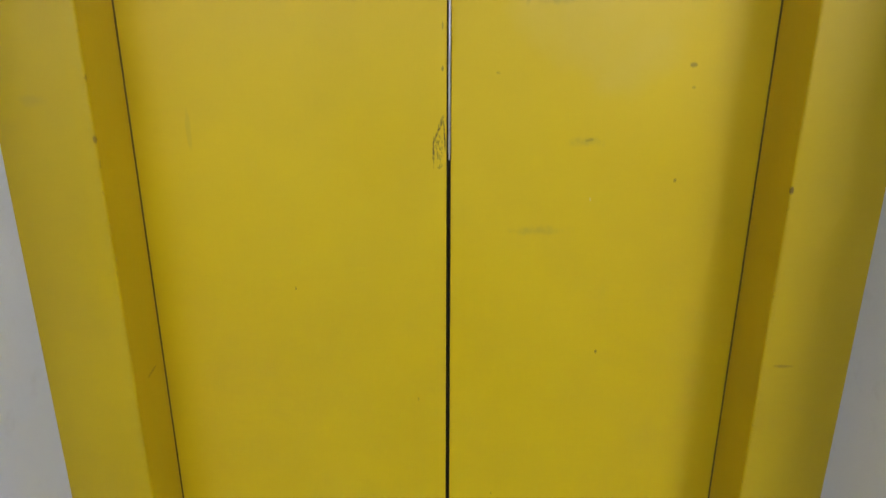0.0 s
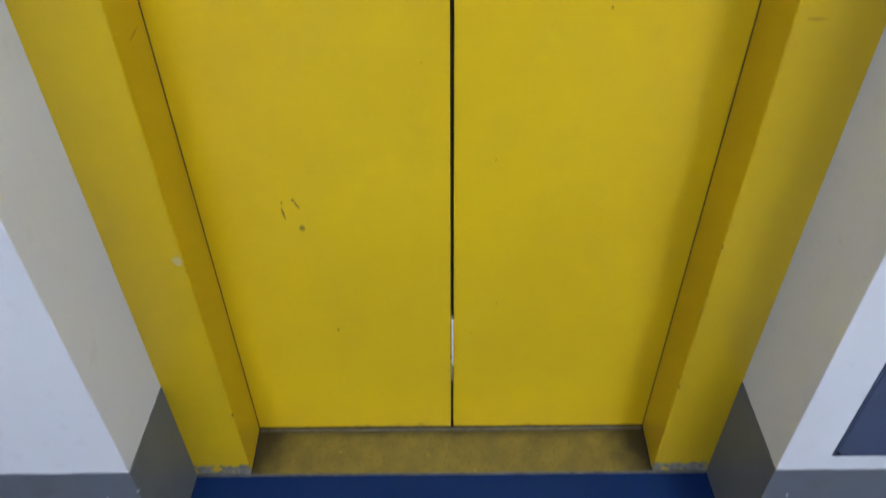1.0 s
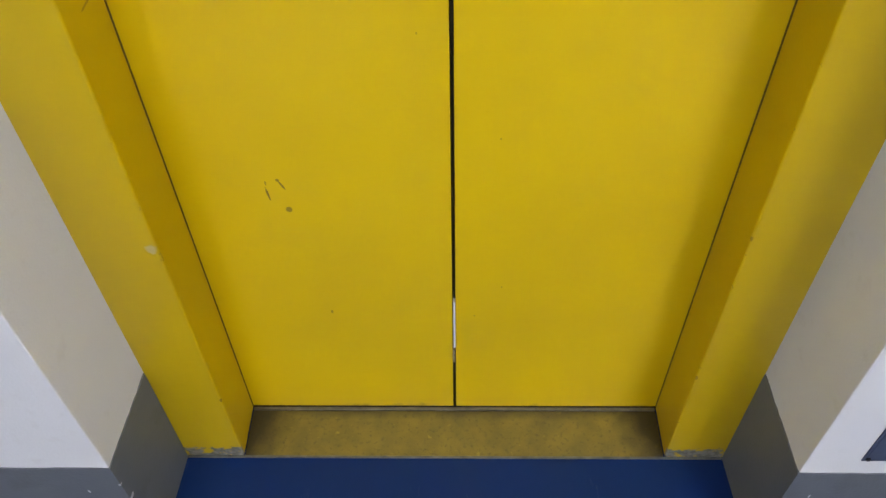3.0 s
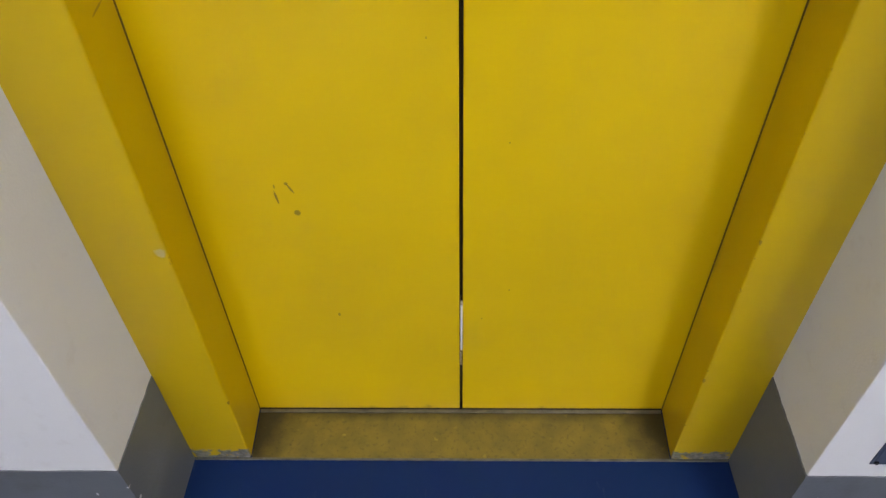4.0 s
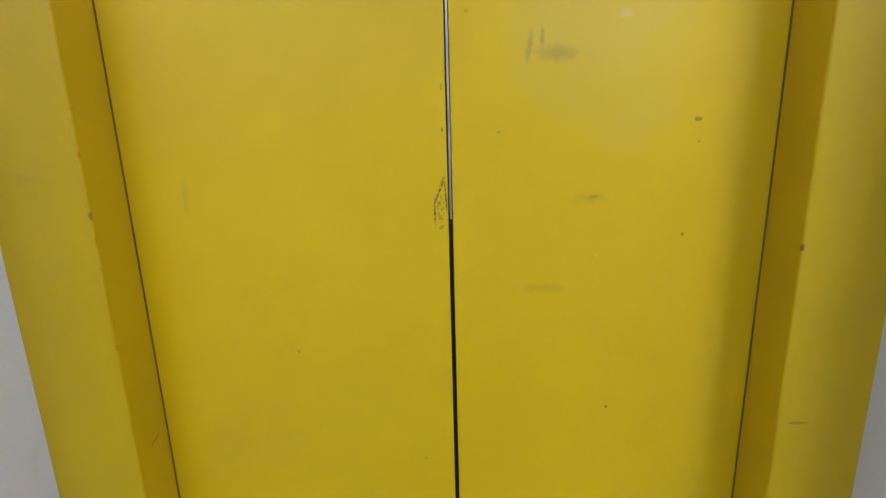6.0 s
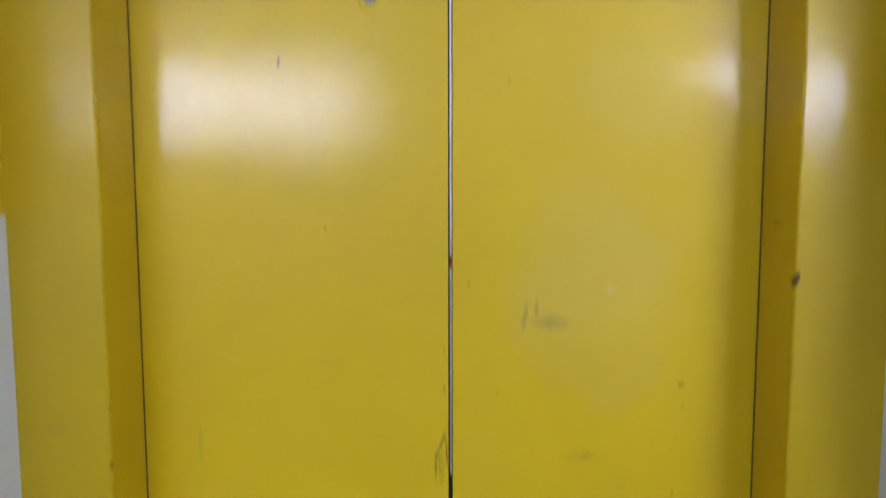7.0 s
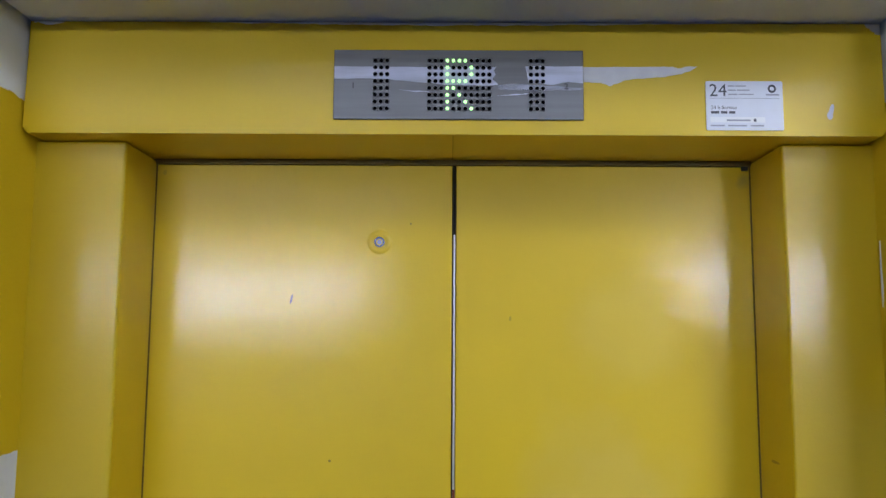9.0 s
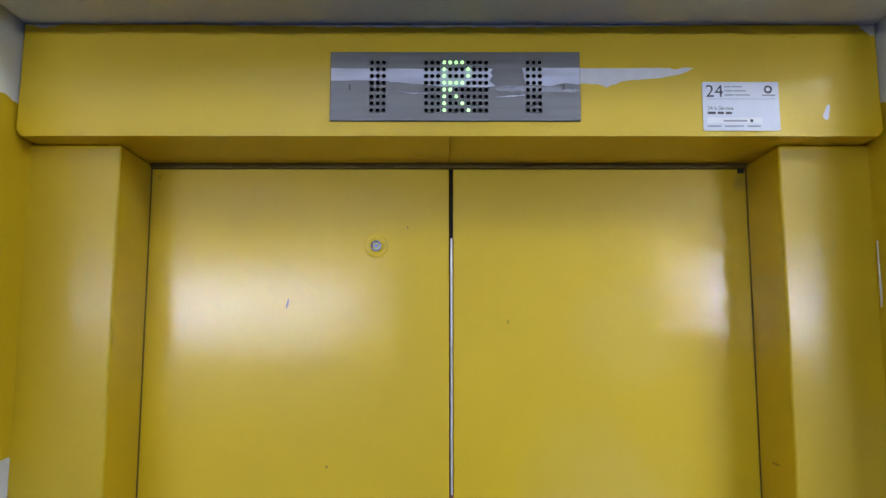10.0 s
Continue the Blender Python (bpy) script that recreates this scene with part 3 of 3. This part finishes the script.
# white piece paints a bright reflection in the steel edge
edge(-0.0012, 0.0024, 0.0006, 0.024, 0.206, 0.340, CARD_STRIP, leaf_l, "edge_strip", "white stretch of closing edge, painted as a reflection")
edge(-0.0026, 0.0026, 0.012, 0.026, 0.008, 0.157, RUBBER, leaf_r, "seal", "black strip in the seam")
edge(-0.0022, 0.0016, 0.0012, 0.024, 0.158, 0.198, SCRAPED, leaf_l, "edge_strip", "scraped steel edge")
edge(-0.0008, 0.0018, 0.0022, 0.0029, 1.508, 1.524, RED, leaf_r, "edge_strip", "dab of red paint on the steel edge")
edge(-0.0004, 0.0016, 0.0024, 0.0050, 1.231, 1.2375, CARD_STRIP, leaf_r, "edge_strip", "small white end of the steel edge")
# emergency lock in a dimpled seat
LX, LZ = -0.098, 1.849
bm = bmesh.new()
rings = [[bm.verts.new((LX + q * math.cos(k * math.pi / 16), y, LZ + q * math.sin(k * math.pi / 16))) for k in range(32)]
         for q, y in ((0.0175, 0.0006), (0.0160, -0.0002), (0.0146, -0.0009), (0.0133, -0.0013), (0.0120, -0.0013), (0.0105, -0.0008), (0.0090, -0.0002), (0.0068, 0.0006))]
for a, c in zip(rings, rings[1:]):
    for k in range(32):
        bm.faces.new((a[k], a[(k + 1) % 32], c[(k + 1) % 32], c[k]))
part("dimple", bm, LEAF_LEFT, leaf_l, "dimpled seat of thick yellow paint", smooth=True)
lock = part("lock", tube(LX, LZ, -0.0020, 0.006, 0.0070, 0.0046, 28), CHROME, leaf_l, "round chrome emergency lock")
part("well", tube(LX, LZ, 0.0002, 0.004, 0.0046, 0.0, 20), RUBBER, lock)
part("core", tube(LX, LZ, -0.0006, 0.004, 0.0029, 0.0, 18), CORE, lock)
part("stop", box(0.391, 0.4005, -0.004, 0.0, 1.9485, 1.9565, 0.0015), RUBBER, leaf_r, "black rubber stop")

# dark strips paint in the shade of the gap between frame and leaves
for a, b2 in ((-OPEN_X - 0.02, -OPEN_X + 0.0008), (OPEN_X - 0.0008, OPEN_X + 0.02)):
    part("gap_seal", box(a, b2, BACK + 0.0002, -0.0003, 0.002, OPEN_Z + 0.001), GAP_SHADE, portal, "dark strip painted as gap shade behind the post")
part("gap_seal", box(-OPEN_X + 0.001, OPEN_X - 0.001, -0.0095, -0.0003, OPEN_Z - 0.0062, OPEN_Z + 0.02), GAP_SHADE, portal, "dark strip painted as gap shade behind the header")

# ---- sill ----
sill = thing("door_sill", (0, -0.055, 0), "worn yellow-brown lift sill with black grime at its ends", "sill", kind="structure")
part("plate", box(-OPEN_X + 0.001, OPEN_X - 0.001, POST_Y + 0.0015, -0.0092, -0.004, 0.0, 0.001), SILL, sill)
part("nosing", box(-POST_X + 0.001, POST_X - 0.001, POST_Y - 0.003, POST_Y + 0.001, -0.004, 0.0012, 0.0008), plain("scuffed aluminium nosing", (0.22, 0.22, 0.18), 0.5, 0.3, 0.5, 40), sill, "scuffed pale metal nosing")
part("track", box(-OPEN_X + 0.002, OPEN_X - 0.002, -0.0088, -0.0022, -0.004, 0.0022, 0.0006), plain("worn aluminium", (0.30, 0.30, 0.30), 0.5, 1.0, 0.3, 50), sill, "steel door track rubbed bright")
part("groove", box(-0.47, 0.47, -0.0018, 0.04, -0.004, -0.001), RUBBER, sill, "dark track groove")

# ---- floor indicator ----
PX0, PX1, PZ0, PZ1 = -0.1425, 0.1545, 1.9775, 2.0625
ind = thing("floor_indicator", (0.006, HEAD_Y, 2.02), "brushed steel floor indicator lit with a green letter, taped over", "indicator")
FACE = HEAD_Y - 0.0030
plate = part("faceplate", box(PX0, PX1, FACE, HEAD_Y - 0.0001, PZ0, PZ1, 0.0006, 1), STEEL, ind, "brushed steel faceplate")


def at_plate(u, v):
    """A place on the faceplate from shares of its width and of its height, from the top left."""
    return PX0 + (PX1 - PX0) * u, PZ1 - (PZ1 - PZ0) * v


LIT = {(0, 3), (0, 4), (0, 5), (0, 6), (1, 3), (1, 7), (2, 3), (2, 7), (3, 3), (3, 4), (3, 5), (3, 6), (4, 3), (4, 4), (5, 3), (5, 5), (6, 3), (6, 6), (7, 3), (7, 7)}
hole_mesh = dot_mesh = None
for first, cols in ((0.166, 3), (0.3835, 11), (0.7900, 3)):
    for row in range(8):
        for c in range(cols):
            x, z = at_plate(first + c * 0.0240, 0.158 + row * 0.0985)
            lit = cols == 11 and (row, c) in LIT
            data = dot_mesh if lit else hole_mesh
            if data is None:
                # unlit holes are solid black discs, their inner shade put into the colour
                bm = tube(0, 0, -0.0017 if lit else -0.0008, 0.001, 0.0020 if lit else 0.0024, 0.0, 12)
                if not lit:
                    # ring of lighter steel paints the light caught on the hole's bevel
                    rim = [[bm.verts.new((q * math.cos(k * math.pi / 7), y, q * math.sin(k * math.pi / 7))) for k in range(14)] for q, y in ((0.0024, -0.0007), (0.0027, -0.0010), (0.0031, 0.0))]
                    for ra, rb in zip(rim, rim[1:]):
                        for k in range(14):
                            bm.faces.new((ra[k], ra[(k + 1) % 14], rb[(k + 1) % 14], rb[k])).material_index = 1
                ob = part("diode" if lit else "hole", bm, LED if lit else [HOLE, RIM], plate)
                data = ob.data
                if lit:
                    dot_mesh = data
                else:
                    hole_mesh = data
            else:
                ob = new("diode" if lit else "hole", data)
                ob.parent = plate
            ob.location = (x, FACE, z)
for u, sign in ((0.070, "1"), (0.922, "2")):
    x, z = at_plate(u, 0.56)
    letters(sign, x, FACE - 0.0007, z, 0.0100, RUBBER, plate, "mark", 0.0002)


def wavy(points, amp, seed, n=4):
    """An outline on the faceplate through shares of its width and height, its sides slightly uneven."""
    rnd = random.Random(seed)
    out = []
    for (ua, va), (ub, vb) in zip(points, points[1:] + points[:1]):
        for k in range(n):
            u, v = ua + (ub - ua) * k / n, va + (vb - va) * k / n
            x, z = at_plate(u, v + (rnd.uniform(-amp, amp) if k else 0))
            out.append((x, z))
    return out


tape = thing("adhesive_tape", (0, FACE, 2.03), "torn creased strip of clear adhesive tape across the indicator", "tape")
STRIPS = [
    [(0.002, 0.240), (0.30, 0.245), (0.545, 0.250), (0.652, 0.245), (0.640, 0.30), (0.650, 0.35), (0.637, 0.42), (0.66, 0.50), (0.60, 0.52), (0.45, 0.505), (0.30, 0.455), (0.20, 0.425), (0.002, 0.420)],
    [(0.768, 0.235), (0.998, 0.230), (0.998, 0.475), (0.94, 0.455), (0.88, 0.500), (0.780, 0.475)],
    [(0.66, 0.505), (0.72, 0.485), (0.79, 0.50), (0.88, 0.515), (0.998, 0.545), (0.998, 0.575), (0.88, 0.580), (0.76, 0.585), (0.66, 0.560)],
    [(0.260, 0.575), (0.330, 0.590), (0.395, 0.605), (0.330, 0.612)],
    [(0.655, 0.655), (0.74, 0.630), (0.80, 0.620), (0.74, 0.650)],
]
for k, points in enumerate(STRIPS):
    part("strip", slab(wavy(points, 0.006, 20 + k), FACE - 0.0003, FACE - 0.0001), TAPE if k != 2 else TAPE_THIN, tape)

# ---- service card ----
SX0, SX1, SZ0, SZ1 = 0.2995, 0.3905, 1.9665, 2.0260
card = thing("service_card", (0.345, HEAD_Y, 1.996), "white plastic service card with black print, screwed to the header", "sign")
CF = HEAD_Y - 0.0016
rr = 0.0018
outline = []
for cx, cz, a0 in ((SX1 - rr, SZ1 - rr, 0), (SX0 + rr, SZ1 - rr, 90), (SX0 + rr, SZ0 + rr, 180), (SX1 - rr, SZ0 + rr, 270)):
    outline += [(cx + rr * math.cos(radians(a0 + a)), cz + rr * math.sin(radians(a0 + a))) for a in (0, 30, 60, 90)]
plaque = part("plate", slab(outline, CF, HEAD_Y - 0.0001), CARD, card)


def on_card(u, v):
    return SX0 + (SX1 - SX0) * u, SZ1 - (SZ1 - SZ0) * v


def bar(u0, u1, v0, v1, material, name="print_bar", off=0.0003):
    (x0, z1), (x1, z0) = on_card(u0, v0), on_card(u1, v1)
    return part(name, box(x0, x1, CF - off, CF + 0.0002, z0, z1), material, plaque)


def words(text, u, v, size, material, name="print"):
    x, z = on_card(u, v)
    return letters(text, x, CF - 0.0002, z, size, material, plaque, name)


words("24", 0.04, 0.31, 0.0215, INK)
for v, w in ((0.10, 0.23), (0.185, 0.28), (0.27, 0.33)):
    for k in range(2):
        bar(0.29 + w * k * 0.42, 0.29 + w * (0.36, 1.0)[k], v - 0.011, v + 0.012, INK_SOFT)
bar(0.05, 0.95, 0.348, 0.356, INK_SOFT, "rule")
x, z = on_card(0.86, 0.155)
part("emblem", tube(x, z, CF - 0.0003, CF + 0.0002, 0.0050, 0.0026, 24), INK, plaque)
part("emblem", box(x - 0.0022, x + 0.0022, CF - 0.0003, CF + 0.0002, z - 0.0049, z - 0.0022), INK, plaque)
bar(0.78, 0.95, 0.262, 0.292, INK_SOFT)
words("24 h Service", 0.06, 0.575, 0.0062, INK)
for u0, u1 in ((0.06, 0.165), (0.19, 0.27), (0.295, 0.375)):
    bar(u0, u1, 0.615, 0.665, INK)
bar(0.05, 0.76, 0.735, 0.845, CARD_STRIP, "paper_strip", 0.0002)
bar(0.26, 0.57, 0.785, 0.820, INK_SOFT)
bar(0.61, 0.645, 0.770, 0.830, INK)
for u0, u1 in ((0.05, 0.23), (0.28, 0.52), (0.57, 0.74)):
    bar(u0, u1, 0.895, 0.925, INK_SOFT)

# ---- blue panel on the hall wall ----
panel = thing("wall_panel", (0.9, WALL_Y, 0.3275), "dark slate-blue enamelled panel fixed to the white wall", "panel")
part("sheet", box(0.604, 1.20, WALL_Y - 0.0025, WALL_Y + 0.001, 0.332, 1.20, 0.001, 1), PANEL, panel)
part("rim", box(0.600, 1.204, WALL_Y - 0.0020, WALL_Y + 0.001, 0.3275, 0.3315), PANEL_RIM, panel, "dark lower rim")
part("rim", box(0.600, 0.6038, WALL_Y - 0.0020, WALL_Y + 0.001, 0.3317, 1.20), PANEL_RIM, panel, "dark side rim")
part("screw", tube(0.607, 0.335, WALL_Y - 0.005, WALL_Y - 0.0015, 0.0035, 0.0, 14), RUBBER, panel, "small black corner screw")
